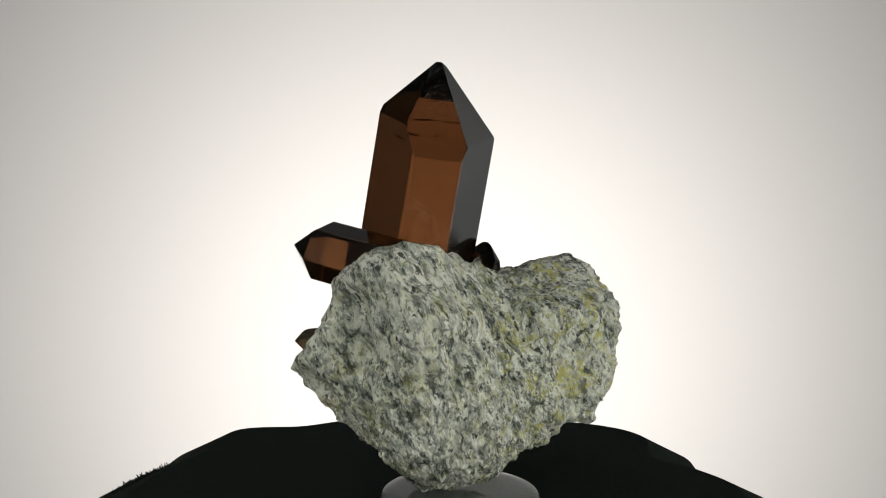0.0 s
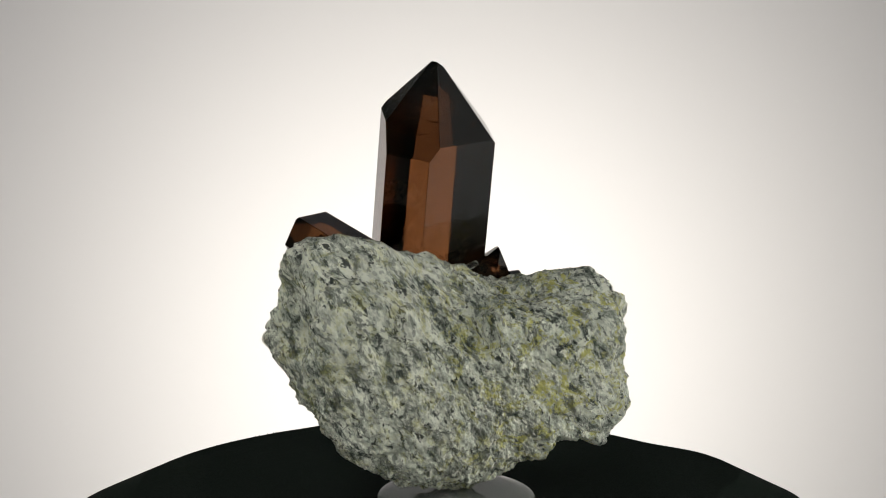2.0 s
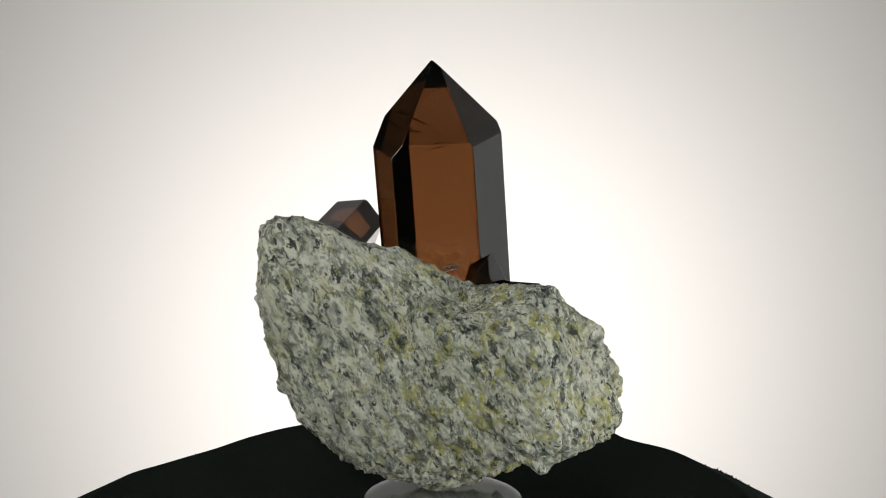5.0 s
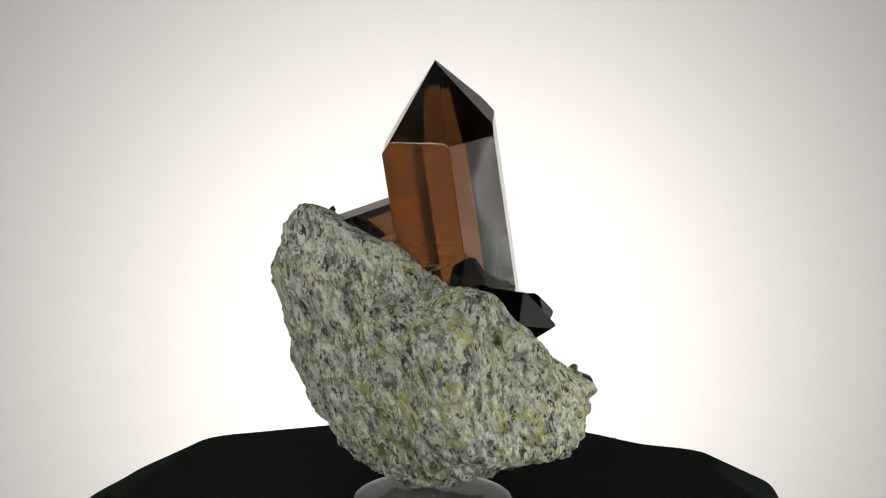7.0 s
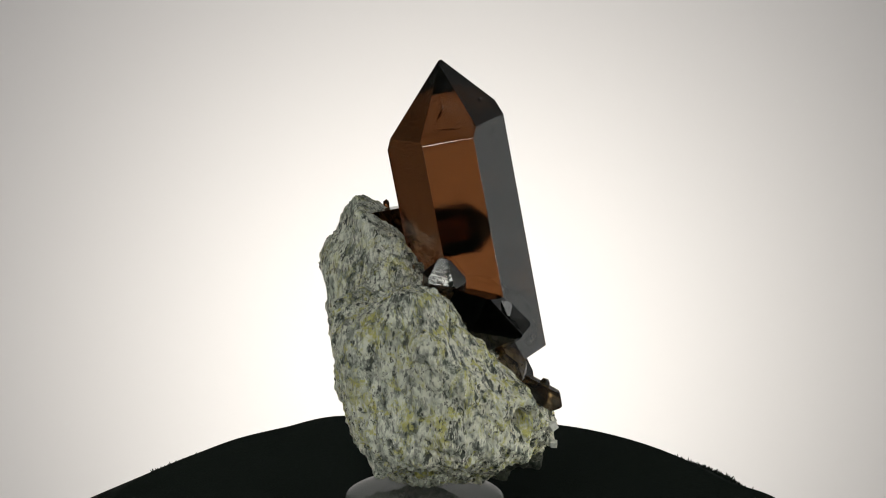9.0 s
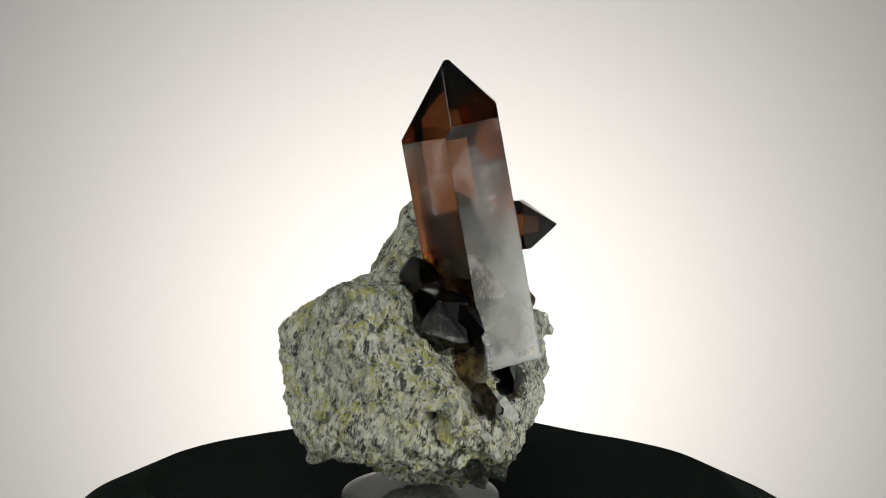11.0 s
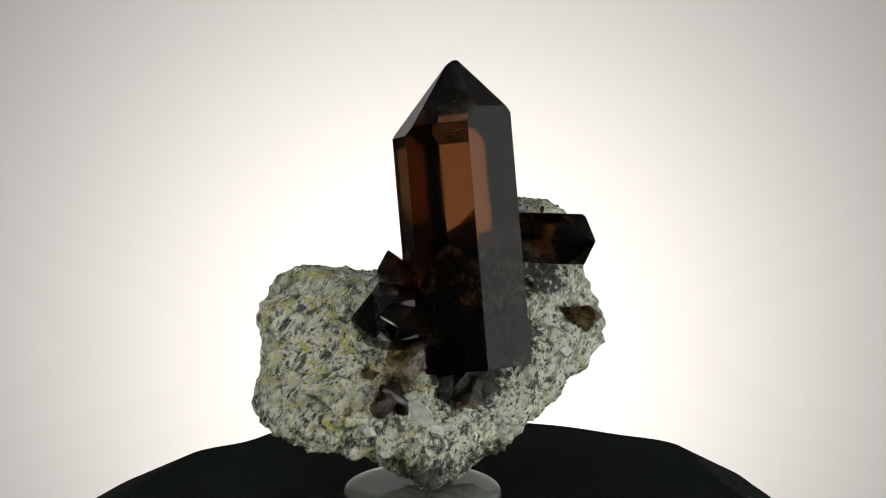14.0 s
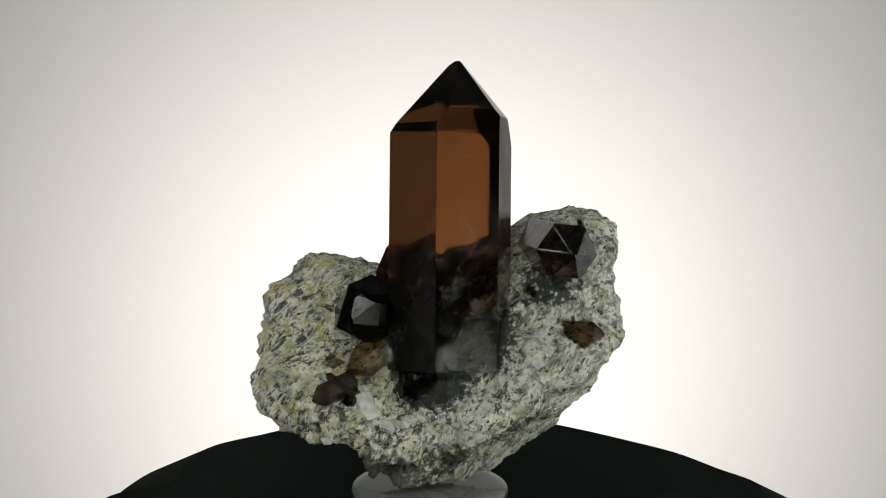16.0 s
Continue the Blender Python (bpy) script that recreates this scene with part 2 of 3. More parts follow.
def slab(name, lo, hi, material):
    bm = bmesh.new()
    bmesh.ops.create_cube(bm, size=1.0)
    for v in bm.verts:
        v.co = Vector([a + (b - a) * (c + 0.5) for a, b, c in zip(lo, hi, v.co)])
    return finish(name, bm, material)


# ---- the studio ----
FLOOR = -0.78
tagged(slab("floor", (-2.2, -2.0, FLOOR - 0.05), (2.2, 2.4, FLOOR), ROOM), "dark studio floor", "floor", kind="structure")
tagged(slab("ceiling", (-2.2, -2.0, 1.7), (2.2, 2.4, 1.75), ROOM), "dark studio ceiling", "ceiling", kind="structure")
tagged(slab("wall_south", (-2.2, -2.05, FLOOR), (2.2, -2.0, 1.7), ROOM), "dark painted studio wall", "wall", kind="structure")
tagged(slab("wall_north", (-2.2, 2.4, FLOOR), (2.2, 2.45, 1.7), ROOM), "dark painted studio wall", "wall", kind="structure")
tagged(slab("wall_west", (-2.25, -2.0, FLOOR), (-2.2, 2.4, 1.7), ROOM), "dark painted studio wall", "wall", kind="structure")
tagged(slab("wall_east", (2.2, -2.0, FLOOR), (2.25, 2.4, 1.7), ROOM), "dark painted studio wall", "wall", kind="structure")

def hang_sheet(name, line, label):
    """A hanging sheet along a line on the floor plan."""
    bm = bmesh.new()
    rows = [[bm.verts.new((x, y, z)) for x, y in line] for z in (FLOOR + 0.004, -0.2, 0.2, 0.75)]
    for a, b in zip(rows, rows[1:]):
        for i in range(len(line) - 1):
            bm.faces.new((a[i], a[i + 1], b[i + 1], b[i]))
    return tagged(finish(name, bm, SHEET, True), label, "backdrop", kind="structure")


def build_backdrop():
    """One sheet straight behind the subject and bent forward at its right; a shorter one hangs at its left."""
    side = [(0.44, -0.42), (0.45, -0.2), (0.465, 0.1), (0.50, 0.45), (0.54, 0.80)]
    for k in range(2, 9):
        a = radians(10 * k)
        side.append((0.40 + 0.15 * math.cos(a), SHEET_Y - 0.25 + 0.25 * math.sin(a)))
    side += [(0.38, SHEET_Y), (0.0, SHEET_Y), (-0.38, SHEET_Y), (-0.47, SHEET_Y - 0.01)]
    hang_sheet("backdrop", side, "white translucent sheet glowing from lamps behind it")
    hang_sheet("backdrop_side", [(-0.44, -0.42), (-0.45, -0.2), (-0.455, -0.06)], "white translucent sheet hanging beside the turntable")


build_backdrop()


# ---- the turntable and its cloth ----
def ring_loft(bm, rings, close_top=True):
    """Bridges rings of equal count, from the first (inner) to the last."""
    made = [[bm.verts.new(p) for p in ring] for ring in rings]
    for a, b in zip(made, made[1:]):
        n = len(a)
        for i in range(n):
            bm.faces.new((a[i], b[i], b[(i + 1) % n], a[(i + 1) % n]))
    if close_top:
        bm.faces.new(made[0])
    return made


# radius of the cloth's rim every 12 degrees; from there its skirt slopes away
HEM = (16.0, 16.14, 15.41, 14.75, 17.4, 17.61, 16.42, 16.27, 16.2, 16.42, 16.25, 17.7, 15.95, 15.84, 16.08, 16.34, 16.5, 16.07, 15.72, 16.35, 17.52,
       16.59, 16.3, 15.98, 16.2, 16.73, 16.99, 16.36, 15.45, 16.19)
SKIRT = math.tan(radians(26.8))


def hem_radius(deg):
    k = (deg % 360) / 12
    i = int(k)
    f = k - i
    p = [HEM[(i + j) % 30] for j in (-1, 0, 1, 2)]
    return p[1] + 0.5 * f * (p[2] - p[0] + f * (2 * p[0] - 5 * p[1] + 4 * p[2] - p[3] + f * (3 * (p[1] - p[2]) + p[3] - p[0])))


def build_turntable():
    thing = tagged(new("turntable"), "black round turntable under a velvet cloth", "turntable")
    bm = bmesh.new()
    n = 96
    profile = ((13.2, -0.16), (13.8, -0.3), (14.0, -0.7), (14.0, -4.0), (13.6, -4.3), (6.0, -4.4))
    ring_loft(bm, [[Vector((r * U * math.cos(2 * math.pi * i / n), r * U * math.sin(2 * math.pi * i / n), z * U)) for i in range(n)] for r, z in profile])
    part("platter", bm, BLACK, thing, "matt black platter")
    bm = bmesh.new()
    foot = ((5.6, -4.2), (5.6, FLOOR / U + 4), (12.0, FLOOR / U + 2.5), (12.5, FLOOR / U + 0.02))
    ring_loft(bm, [[Vector((r * U * math.cos(2 * math.pi * i / 48), r * U * math.sin(2 * math.pi * i / 48), z * U)) for i in range(48)] for r, z in foot])
    part("pedestal", bm, BLACK, thing, "matt black pedestal")
    return thing


def build_cloth():
    bm = bmesh.new()
    n = 360
    rings = []
    # share of the rim's radius, then units beyond the rim
    inner = [0.02, 0.2, 0.4, 0.6, 0.72, 0.8, 0.86, 0.91, 0.94, 0.965, 0.985]
    outer = [0.0, 0.12, 0.25, 0.45, 0.8, 1.2, 1.8, 2.4, 3.2, 4.2, 5.0, 5.2, 5.25]
    for k in [(share, 0.0) for share in inner] + [(1.0, out) for out in outer]:
        ring = []
        for i in range(n):
            deg = 360.0 * i / n
            a = radians(deg)
            share, out = k
            r = hem_radius(deg) * share + out
            rise = 0.13 * min(1.0, max(0.0, (share - 0.4) / 0.4))
            z = rise - SKIRT * max(0.0, out - 0.10) - max(0.0, out - 4.2) * 2.2
            wave = 0.04 * noise.noise((math.cos(a) * 2.2, math.sin(a) * 2.2, share * 3)) * share
            fold = 0.05 * out ** 0.7 * noise.noise((math.cos(a) * 3.0 + 5, math.sin(a) * 3.0, 1.0))
            ring.append(Vector((r * math.cos(a) * U, r * math.sin(a) * U, (z + wave + fold) * U)))
        rings.append(ring)
    ring_loft(bm, rings)
    thing = tagged(new("velvet_cloth"), "black velvet cloth draped over the round turntable", "cloth")
    part("drape", bm, VELVET, thing, smooth=True)
    # frayed tufts on the hem
    for deg, spread, count, far in ((158, 4.0, 420, 3.2), (24, 3, 20, 2.4), (276, 4, 90, 2.6), (99, 3.5, 110, 3.0), (220, 2.5, 60, 2.0)):
        bm = bmesh.new()
        for _ in range(count):
            a = radians(deg + random.gauss(0, spread))
            out = random.uniform((0.4 if count > 300 else 0.65) * far, far)
            r = hem_radius(math.degrees(a)) + out
            root = Vector((r * math.cos(a), r * math.sin(a), 0.10 - SKIRT * out))
            reach = random.uniform(0.05, 0.34) * (1.0 if count > 300 else 0.5) * (0.45 + 0.9 * max(0.0, noise.noise((a * 45, out * 1.5, 0)) + 0.4))
            lean = Vector((random.gauss(0, 0.6), random.gauss(0, 0.6), 1.0)).normalized()
            made = bmesh.ops.create_cone(bm, segments=4, radius1=random.uniform(0.05, 0.11), radius2=0.02, depth=reach + 0.1)
            turn = lean.to_track_quat("Z", "Y").to_matrix()
            for v in made["verts"]:
                v.co = (root + turn @ (v.co + Vector((0, 0, reach * 0.5)))) * U
        part("frayed_edge", bm, VELVET, thing, "frayed tufted edge")
    return thing


def build_dish():
    """A low clear lens with a rounded rim and a shallow hollow."""
    bm = bmesh.new()
    n = 96
    cx, cy, r = 1.05, -0.19, 4.15
    profile = ((0.02, 1.0), (0.5, 1.0), (0.78, 0.98), (0.90, 0.93), (0.96, 0.84), (0.99, 0.70), (1.0, 0.52), (0.985, 0.32), (0.94, 0.14), (0.86, 0.03), (0.02, 0.02))
    rings = [[Vector(((cx + r * k * math.cos(2 * math.pi * i / n)) * U, (cy + r * k * math.sin(2 * math.pi * i / n)) * U, z * U)) for i in range(n)] for k, z in profile]
    made = ring_loft(bm, rings)
    bm.faces.new(made[-1][::-1])
    ob = finish("display_dish", bm, DISH, True)
    return tagged(ob, "clear milky acrylic display dish standing on black velvet", "dish")


# ---- the specimen ----
# chisel cuts that bound the rock: azimuth, elevation, distance from the core
CUTS = ((117.7, 75.2, 3.34), (114.5, 74.3, 3.42), (-41.7, -8.0, 13.60), (133.3, 66.3, 13.95), (104.2, 48.4, 3.50), (-28.1, 70.5, 4.30),
        (132.3, 37.2, 10.99), (34.8, 11.7, 7.85), (-41.8, -8.1, 14.43), (133.1, 36.5, 3.57), (-41.8, -8.0, 5.24), (-69.2, 35.9, 6.55),
        (82.2, 0.3, 7.81), (-55.0, -10.4, 5.24), (175.0, 39.0, 6.67), (19.7, 0.2, 8.34), (-117.0, 8.4, 10.25), (121.9, -20.4, 7.58),
        (-32.7, -35.3, 6.56), (-160.4, -44.3, 7.36), (-112.7, -28.4, 8.76), (-85.7, -57.9, 7.87), (153.4, 23.4, 5.73), (-28.9, -59.4, 6.78),
        (166.1, -54.6, 6.94), (46.6, -63.7, 6.95))
# swellings (+) and hollows (-): azimuth, elevation, share of the radius, tightness
SWELLS = ((-160.3, 34.2, -0.484, 48.7), (147.9, -23.3, -0.314, 49.0), (-116.7, 36.6, 0.423, 53.6), (78.9, 32.0, -0.388, 57.5), (100.3, -1.5, -0.225, 28.7),
          (90.6, -42.3, -0.160, 43.3), (-158.8, -3.6, -0.243, 48.9), (-106.6, 54.4, 0.277, 32.5), (-54.2, 16.2, -0.12, 112.0), (24.2, 36.3, 0.169, 58.7),
          (135.0, -11.1, -0.189, 11.1), (73.1, 47.4, 0.189, 3.9), (62.7, -62.6, -0.118, 17.4), (-99.1, -19.0, 0.102, 18.4), (171.1, -10.2, -0.163, 43.4),
          (-92.2, 10.9, -0.19, 144.8), (-100.3, 18.6, 0.292, 21.6), (-68.6, 71.8, 0.141, 33.1),
          (-149.0, 2.0, 0.08, 45.0), (12.0, -8.0, 0.025, 12.0),
          (29.0, -51.0, -0.07, 25.0), (28.0, -16.0, 0.05, 60.0), (-122.0, 39.0, 0.07, 60.0))

# broad hollows, narrow notches and knobs that finish the outline, in the same terms
HOLLOWS = ((98, -5, -0.18, 60), (125, -22, -0.08, 50), (-165.4, -42.9, -0.164, 18), (-122.4, -7.7, -0.042, 18), (-108.2, -66.8, -0.023, 50), (-107.1, 10.9, -0.03, 50), (-66.9, 18.2, -0.3, 18), (-27.9, -42.3, -0.136, 18),
           (-17.3, -5.1, -0.138, 18), (-11.5, 49.3, -0.145, 18), (39.9, -19.1, -0.028, 18), (83, 12.7, -0.238, 50), (85.9, 40, -0.3, 18), (89.5, -46.6, -0.089, 18),
           (115.4, 10.4, -0.132, 50), (118.4, 37.1, -0.3, 18), (153.7, 81.3, -0.121, 18), (155.5, 17.7, -0.252, 18), (166.1, 62.7, -0.3, 18))
NOTCHES = ((-158.9, 14, -0.263, 140), (-146.5, 12.3, -0.134, 140), (-140, -3.5, -0.161, 350), (-123.5, 20.6, -0.073, 350), (-122.4, 42.2, -0.077, 350), (-121.7, 8.9, -0.165, 140),
           (15.4, -42.9, -0.22, 350), (26.4, 19, -0.066, 350), (30, -4, -0.10, 50), (54.8, -7.3, -0.046, 140), (71.9, -13.4, -0.27, 350), (81.4, -22.5, -0.051, 140),
           (126.3, -25, -0.219, 140), (137.6, -50.6, -0.087, 140), (150, -53.2, -0.087, 350), (151.8, -87.3, -0.106, 140))
KNOBS = ((44.5, -14, 0.06, 300), (-169.5, 4.1, 0.2, 140), (-155.3, -8.9, 0.13, 350), (-152.4, -1.8, 0.104, 350), (-138.1, -15, 0.028, 140), (-133, 30.2, 0.141, 140), (-130.1, 38.7, 0.023, 350),
         (-110, 40, 0.078, 350), (-104.1, 62.6, 0.109, 140), (-103.5, 21.7, 0.072, 140), (-102.8, -8.5, 0.057, 140), (-102.3, 43.6, 0.16, 350), (-69.2, 9.3, 0.14, 70),
         (-50.7, -78.2, 0.03, 140), (0.1, -50.8, 0.054, 140), (18.3, -34, 0.082, 350), (32.2, 34.8, 0.071, 140), (37.2, -59.4, 0.074, 140), (38.8, 17.3, 0.078, 140),
         (40.6, 5.7, 0.027, 350), (74.9, -6.3, 0.147, 140), (83.2, -35.5, 0.082, 350), (98.6, -29.2, 0.051, 350), (112.8, -45.6, 0.105, 350), (122.2, -59.9, 0.082, 350),
         (146.3, -23.9, 0.3, 140), (168.2, -35.8, 0.044, 140))


def toward(az, el):
    a, e = radians(az), radians(el)
    return np.array((math.cos(e) * math.cos(a), math.cos(e) * math.sin(a), math.sin(e)))


def build_rock(parent):
    bm = bmesh.new()
    bmesh.ops.create_icosphere(bm, subdivisions=8, radius=1.0)
    d = np.array([v.co[:] for v in bm.verts])
    d /= np.linalg.norm(d, axis=1)[:, None]
    inverse = np.zeros(len(d))
    for az, el, dist in CUTS:
        inverse += (np.maximum(d @ toward(az, el), 1e-3) / dist) ** 14
    r = inverse ** (-1 / 14)
    swell = np.ones(len(d))
    for az, el, share, tight in SWELLS:
        swell += share * np.exp((d @ toward(az, el) - 1) * tight)
    finish_cut = np.ones(len(d))
    for az, el, share, tight in HOLLOWS + NOTCHES + KNOBS:
        finish_cut += share * np.exp((d @ toward(az, el) - 1) * tight)
    r = (r * swell + 0.10) * finish_cut
    layers = Matrix((LINEATION * 0.65, NORMAL.cross(LINEATION) * 0.9, NORMAL * 1.1))
    for v, w, k in zip(bm.verts, d, r):
        p = Vector(w * k)
        q = layers @ p
        rough = 0.30 * noise.fractal(p * 0.7, 1.0, 2.0, 3) + 0.17 * noise.fractal(q * 1.7, 0.8, 2.1, 4)
        rough -= 0.28 * max(0.0, noise.noise(q * 2.4 + Vector((7, 1, 3))) - 0.22)
        rough += 0.08 * noise.noise(q * 5.0) + 0.07 * noise.noise(p * 8.0) + 0.04 * noise.noise(p * 17.0)
        # the crystal side is knobbly
        knob = min(1.0, max(0.0, (p.dot(FACING) - 1.0) / 2.0))
        rough += knob * (0.20 * noise.fractal(p * 1.2 + Vector((5, 2, 8)), 0.9, 2.0, 3) + 0.14 * (0.4 - abs(noise.noise(p * 1.9 + Vector((1, 4, 6)))) ** 0.7))
        # broken steps along the layering
        rough += 0.10 * (abs(noise.noise(q * 1.1 + Vector((3, 9, 2)))) ** 0.5 - 0.4)
        p *= 1 + rough / max(k, 3.0)
        v.co = place(*(p + Vector(CORE)))
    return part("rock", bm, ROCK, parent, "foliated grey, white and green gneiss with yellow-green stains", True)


def build_crystal(parent, tip, axis, phi, sides, caps, length, material, label, bevel=0.03, start=None):
    """A six-sided quartz prism with six rhomb faces, cut out of a block. sides: distance of each prism face from the
    line through the tip; caps: how far each rhomb face stands off the tip. The mesh's own z runs along the axis."""
    axis = Vector(axis).normalized()
    ref = Vector(start) if start else Vector((0, 0, 1))
    u = ref.cross(axis).normalized()
    v = axis.cross(u)
    bm = bmesh.new()
    bmesh.ops.create_cube(bm, size=80.0)

    def cut(n, dist):
        geom = bm.verts[:] + bm.edges[:] + bm.faces[:]
        out = bmesh.ops.bisect_plane(bm, geom=geom, dist=1e-5, plane_co=n * dist, plane_no=n, clear_outer=True)
        edges = [e for e in out["geom_cut"] if isinstance(e, bmesh.types.BMEdge)]
        if edges:
            bmesh.ops.edgenet_fill(bm, edges=edges)

    for k in range(6):
        g = phi + k * math.pi / 3
        h = Vector((math.cos(g), math.sin(g), 0))
        cut(h, sides[k])
        n = Vector((0, 0, math.cos(radians(51.8)))) + h * math.sin(radians(51.8))
        cut(n, caps[k])
    cut(Vector((0, 0, -1)), length)
    bmesh.ops.recalc_face_normals(bm, faces=bm.faces[:])
    bmesh.ops.bevel(bm, geom=bm.edges[:], offset=bevel, segments=1, affect="EDGES", clamp_overlap=True)
    for vert in bm.verts:
        vert.co *= U
    ob = part("crystal", bm, material, parent, label)
    m = Matrix((u, v, axis)).transposed().to_4x4()
    m.translation = place(*tip)
    ob.matrix_local = m
    return ob


def build_cracks(crystal):
    """Thin healed cracks inside the crystal's head."""
    for at, turn, size in (((-0.45, -1.35, -2.9), (8, -6, 10), 0.55), ((0.85, -1.3, -2.8), (-5, 9, 30), 0.45), ((0.25, -1.55, -3.6), (30, 12, 70), 0.5),
                           ((1.4, 1.0, -3.5), (10, 5, 120), 0.5), ((-0.2, -0.8, -2.0), (-8, 4, 200), 0.4), ((-1.1, -1.4, -3.8), (6, 12, 20), 0.6),
                           ((1.7, -0.6, -3.9), (12, -9, 80), 0.35), ((-0.6, 1.45, -2.2), (5, 8, 100), 0.4), ((0.3, 1.6, -2.5), (-7, 3, 10), 0.3)):
        bm = bmesh.new()
        bmesh.ops.create_icosphere(bm, subdivisions=4, radius=1.0)
        seed = Vector(at) * 3
        for v in bm.verts:
            k = 1 + 0.55 * noise.fractal(v.co * 1.6 + seed, 0.8, 2.0, 4)
            bend = 0.12 * noise.noise(v.co * 1.3 + seed)
            v.co = Vector((v.co.x * k * size, v.co.y * k * size * 0.11, v.co.z * 0.012 + bend * size)) * U
        ob = part("healed_crack", bm, CRACK, crystal, "glinting healed crack", True)
        ob.matrix_local = Matrix.Translation(Vector(at) * U) @ pose(0, 0, 0, *turn)


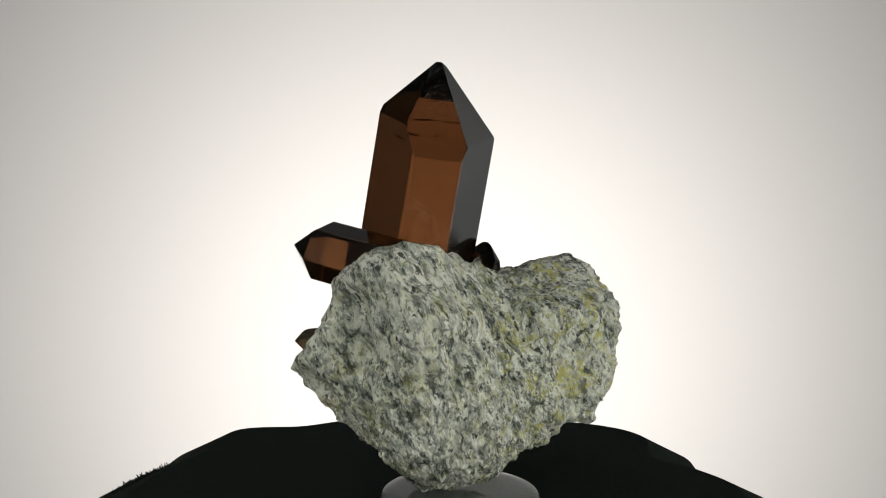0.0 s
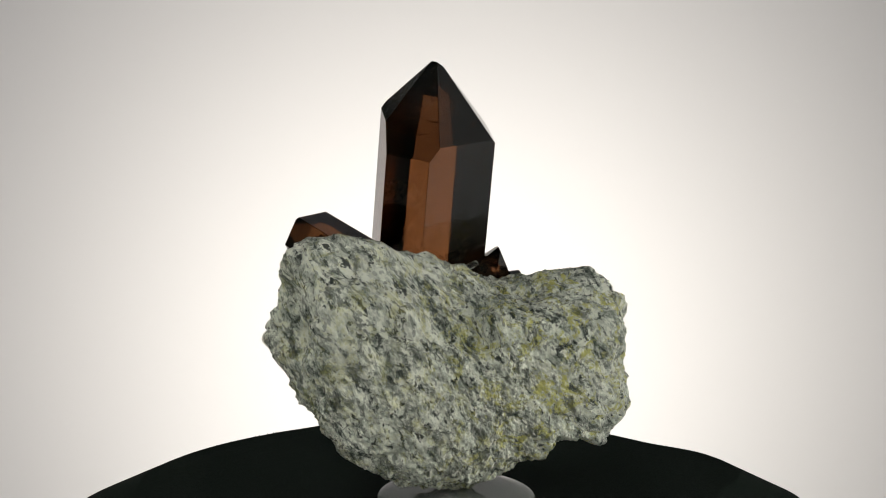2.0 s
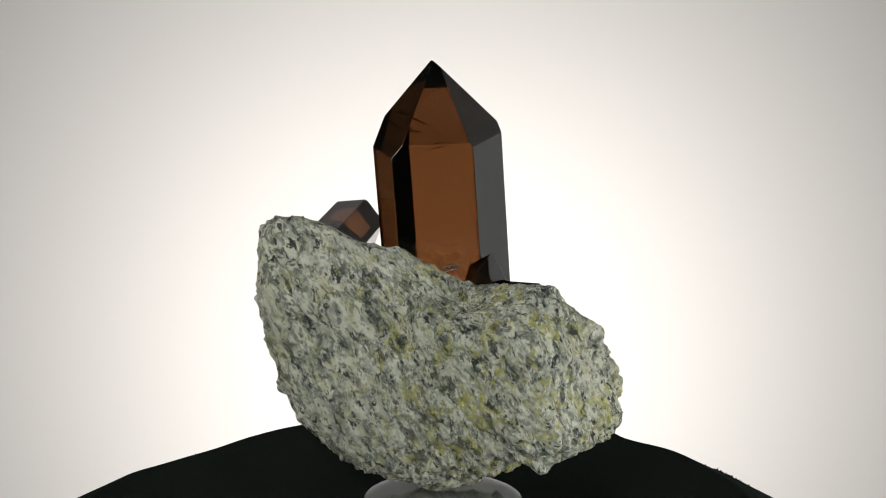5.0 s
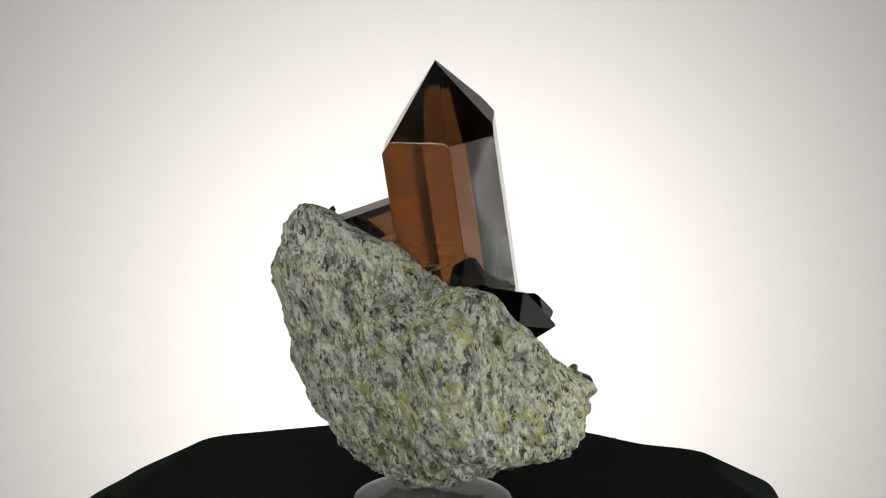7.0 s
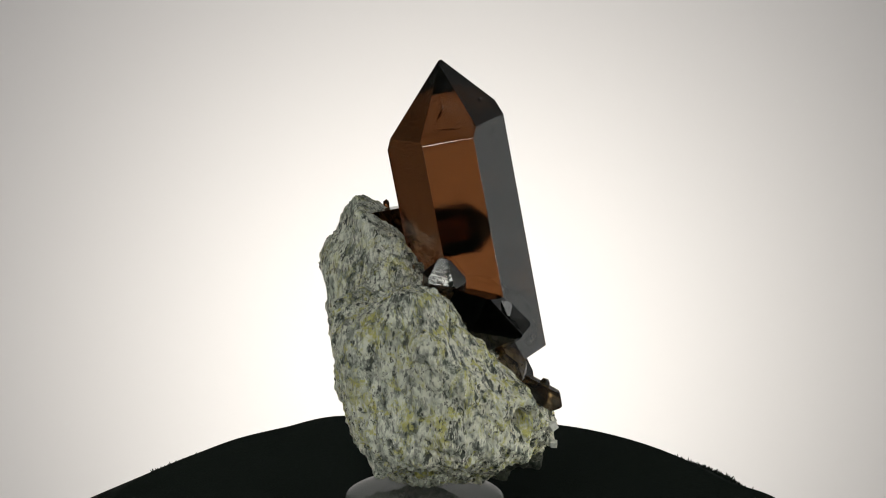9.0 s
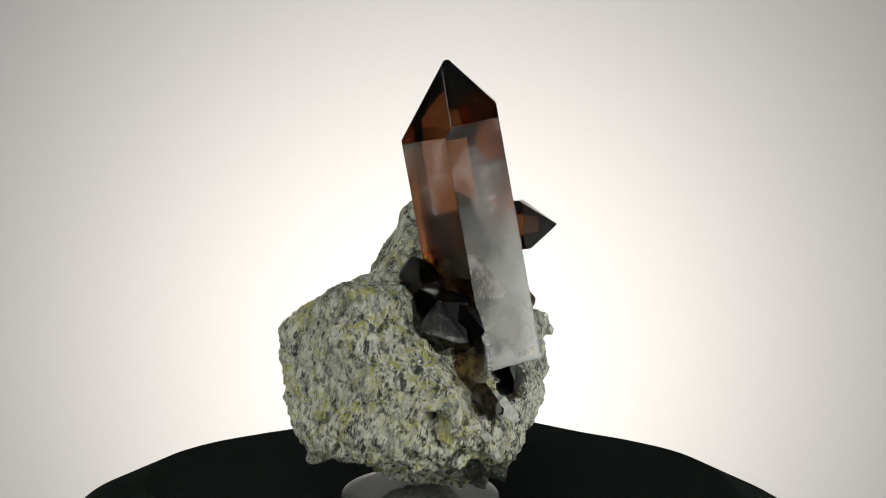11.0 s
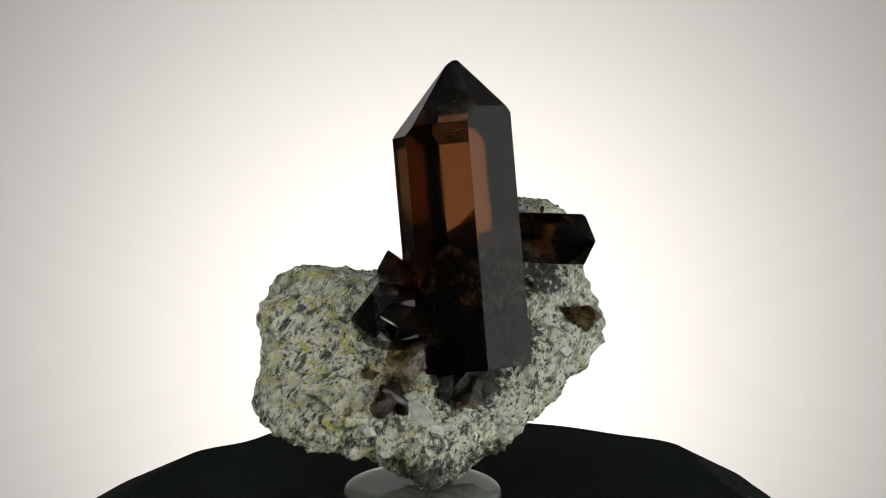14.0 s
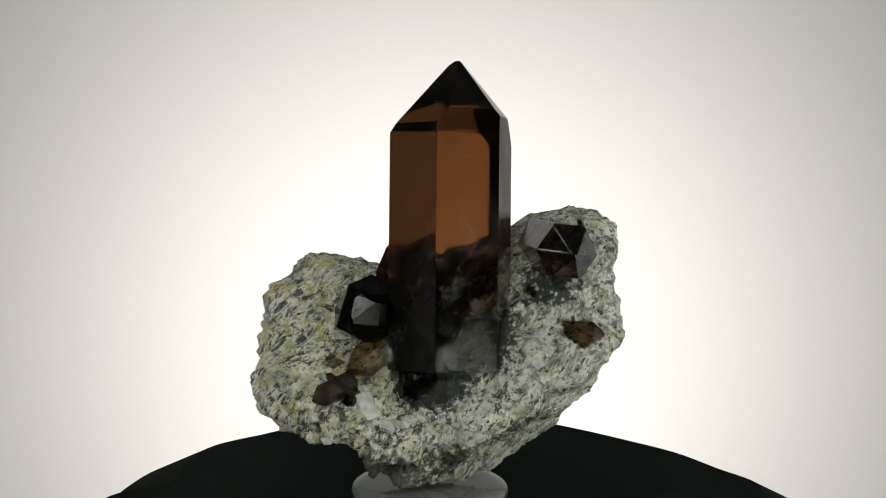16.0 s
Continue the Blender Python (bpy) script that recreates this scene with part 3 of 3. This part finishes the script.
def build_specimen():
    thing = tagged(new("mineral_specimen"), "smoky quartz crystals on a foliated grey gneiss rock", "mineral")
    stone = build_rock(thing)
    spots = np.array([v.co[:] for v in stone.data.vertices]) - np.array(place(*CORE))
    far = np.linalg.norm(spots, axis=1)

    def settle(at, height):
        """The place straight over the rock's surface towards at, in units."""
        way = (Vector(at) - Vector(CORE)).normalized()
        k = int((spots @ np.array(way) / far).argmax())
        return Vector(CORE) + way * (far[k] / U + height)

    main = build_crystal(thing, (-0.102, -0.54, 9.63), (0.153, -0.134, 1.0), 0.651, (3.015, 2.52, 2.254, 2.55, 3.265, 2.713),
                  (0.058, -0.041, 0.177, 0.211, -0.022, -0.063), 15.6, SMOKY, "large translucent brown smoky quartz crystal with a pointed tip", 0.016, (0, 1, 0))
    build_cracks(main)
    dice = random.Random(5)
    six = lambda r, j=0.0: tuple(r * (1 + j * math.sin(2.4 * k + r * 9)) for k in range(6))
    flat = (0.0,) * 6
    build_crystal(thing, (-7.49, -2.05, 0.61), (-0.85, 0.51, 0.12), 0.40, (1.35, 1.36, 1.37, 1.38, 1.25, 1.35),
                  (0.00, -0.09, 0.02, 0.01, 0.06, 0.00), 8.0, SMOKY_SIDE, "smoky quartz crystal lying across the rock", 0.025)
    for tip, axis, phi, r, length, material, label in (
        ((1.05, 6.1, -3.45), (-0.15, 0.95, -0.14), 0.38, 1.58, 3.8, SMOKY_DARK, "stout nearly black smoky quartz crystal"),
        ((-0.25, 6.0, -3.15), (-0.42, 0.86, -0.05), 0.2, 1.05, 4.4, SMOKY_DARK, "nearly black smoky quartz crystal beside the large one"),
        ((2.35, 2.05, 0.55), (0.2, 0.22, 0.92), 0.3, 0.88, 3.6, SMOKY_SMALL, "small translucent smoky quartz crystal"),
        ((1.75, 1.1, -0.45), (-0.1, -0.15, 0.95), 0.7, 0.42, 1.6, SMOKY_SMALL, "small translucent smoky quartz crystal"),
        ((1.7, 3.1, -1.3), (0.3, 0.7, 0.5), 0.1, 0.8, 3.0, SMOKY_DARK, "dark smoky quartz crystal beside the stout one"),
        ((1.15, 5.75, -6.05), (0.36, 0.78, -0.5), 0.2, 0.86, 3.0, BROWN, "small brown translucent quartz crystal"),
        ((0.45, 8.15, -6.75), (0.05, 0.95, -0.25), 0.4, 0.48, 2.6, BROWN, "small brown translucent quartz crystal"),
        ((0.8, 7.65, -6.4), (0.15, 0.9, 0.1), 0.9, 0.56, 2.6, BROWN, "rounded brown quartz crystal"),
        ((2.1, 6.55, -5.3), (0.3, 0.9, 0.3), 0.2, 0.45, 2.4, BROWN, "rounded brown quartz crystal"),
        ((0.7, 7.15, -5.5), (0.5, 0.6, 0.6), 0.2, 0.20, 2.0, BROWN, "tiny brown quartz crystal"),
        ((-0.4, 6.85, -7.0), (-0.2, 0.9, -0.2), 0.0, 0.30, 1.6, SMOKY_DARK, "tiny dark quartz crystal"),
        ((-3.1, 4.45, -7.0), (-0.40, 0.85, -0.12), 0.5, 1.0, 3.2, BROWN, "rounded brown quartz crystal at the foot"),
        ((-1.8, 4.8, -6.75), (-0.30, 0.85, -0.35), 0.1, 1.40, 4.0, SMOKY_DARK, "dark smoky quartz crystal at the foot"),
        ((-7.45, -4.85, -4.0), (-0.85, -0.5, 0.05), 0.2, 0.72, 2.6, BROWN, "small smoky quartz crystal on the rim"),
        ((-4.35, -2.6, -2.1), (-0.7, 0.5, 0.1), 0.5, 0.66, 2.2, BROWN, "small brown quartz crystal under the side crystal"),
        ((-0.6, 0.9, -2.2), (0.1, 0.3, 0.9), 0.5, 1.4, 4.0, SMOKY_DARK, "dark smoky quartz crystal behind the large one"),
        ((-2.4, 0.2, -2.6), (-0.3, 0.5, 0.75), 0.2, 1.3, 4.0, SMOKY_DARK, "dark smoky quartz crystal behind the large one"),
        ((-3.3, 1.6, -4.6), (-0.5, 0.6, 0.3), 0.8, 1.2, 3.0, SMOKY_DARK, "dark smoky quartz crystal behind the large one"),
        ((1.95, 0.35, -0.5), (0.35, 0.9, 0.25), 0.3, 0.17, 0.95, CLEAR, "small clear rod-shaped quartz crystal"),
        ((-3.15, -6.5, 1.5), (0.3, 0.2, 0.9), 0.3, 0.14, 0.8, SMOKY_SMALL, "tiny clear quartz crystal on the ridge"),
    ):
        caps = tuple(r * dice.uniform(-0.45, 0.12) for _ in range(6))
        build_crystal(thing, tip, axis, phi, six(r, 0.12), caps, length, material, label, 0.02)
    # cleaved white grains that catch the light on the crystal side
    for at, size, turn in (((-0.95, 5.75, -7.1), (0.40, 0.22, 0.70), (8, 25, 20)), ((-1.62, 5.05, -8.15), (0.36, 0.20, 0.22), (10, -20, 35)),
                           ((-0.6, 6.1, -6.55), (0.18, 0.14, 0.20), (0, 40, 10)), ((-2.2, 4.6, -8.2), (0.30, 0.18, 0.20), (0, 15, 15)),
                           ((-4.6, -0.4, -4.9), (0.24, 0.18, 0.26), (10, 30, 50)), ((-5.3, -1.0, -4.4), (0.26, 0.16, 0.18), (0, -30, 40)),
                           ((0.9, 7.3, -7.6), (0.22, 0.16, 0.22), (0, 20, -10)), ((0.3, 6.9, -8.6), (0.20, 0.16, 0.18), (0, 10, 30))):
        bm = bmesh.new()
        bmesh.ops.create_cube(bm, size=2.0)
        for v in bm.verts:
            v.co.x += 0.35 * v.co.z
            v.co = Vector([c * k * U for c, k in zip(v.co, size)])
        bmesh.ops.bevel(bm, geom=bm.edges[:], offset=0.03 * U, segments=1, affect="EDGES", clamp_overlap=True)
        grain = part("feldspar_grain", bm, FELDSPAR, thing, "cleaved white feldspar grain")
        grain.matrix_local = Matrix.Translation(place(*settle(at, 0.06))) @ pose(0, 0, 0, *turn)
    return thing


turntable = build_turntable()
cloth = build_cloth()
dish = build_dish()
specimen = build_specimen()


def motions():
    """All that stands on the turntable turns with it."""
    for thing in (turntable, cloth, dish, specimen):
        walk(thing, [(t, pose(0, 0, 0, 0, 0, -SPIN * t)) for t in range(0, 17)])


motions()
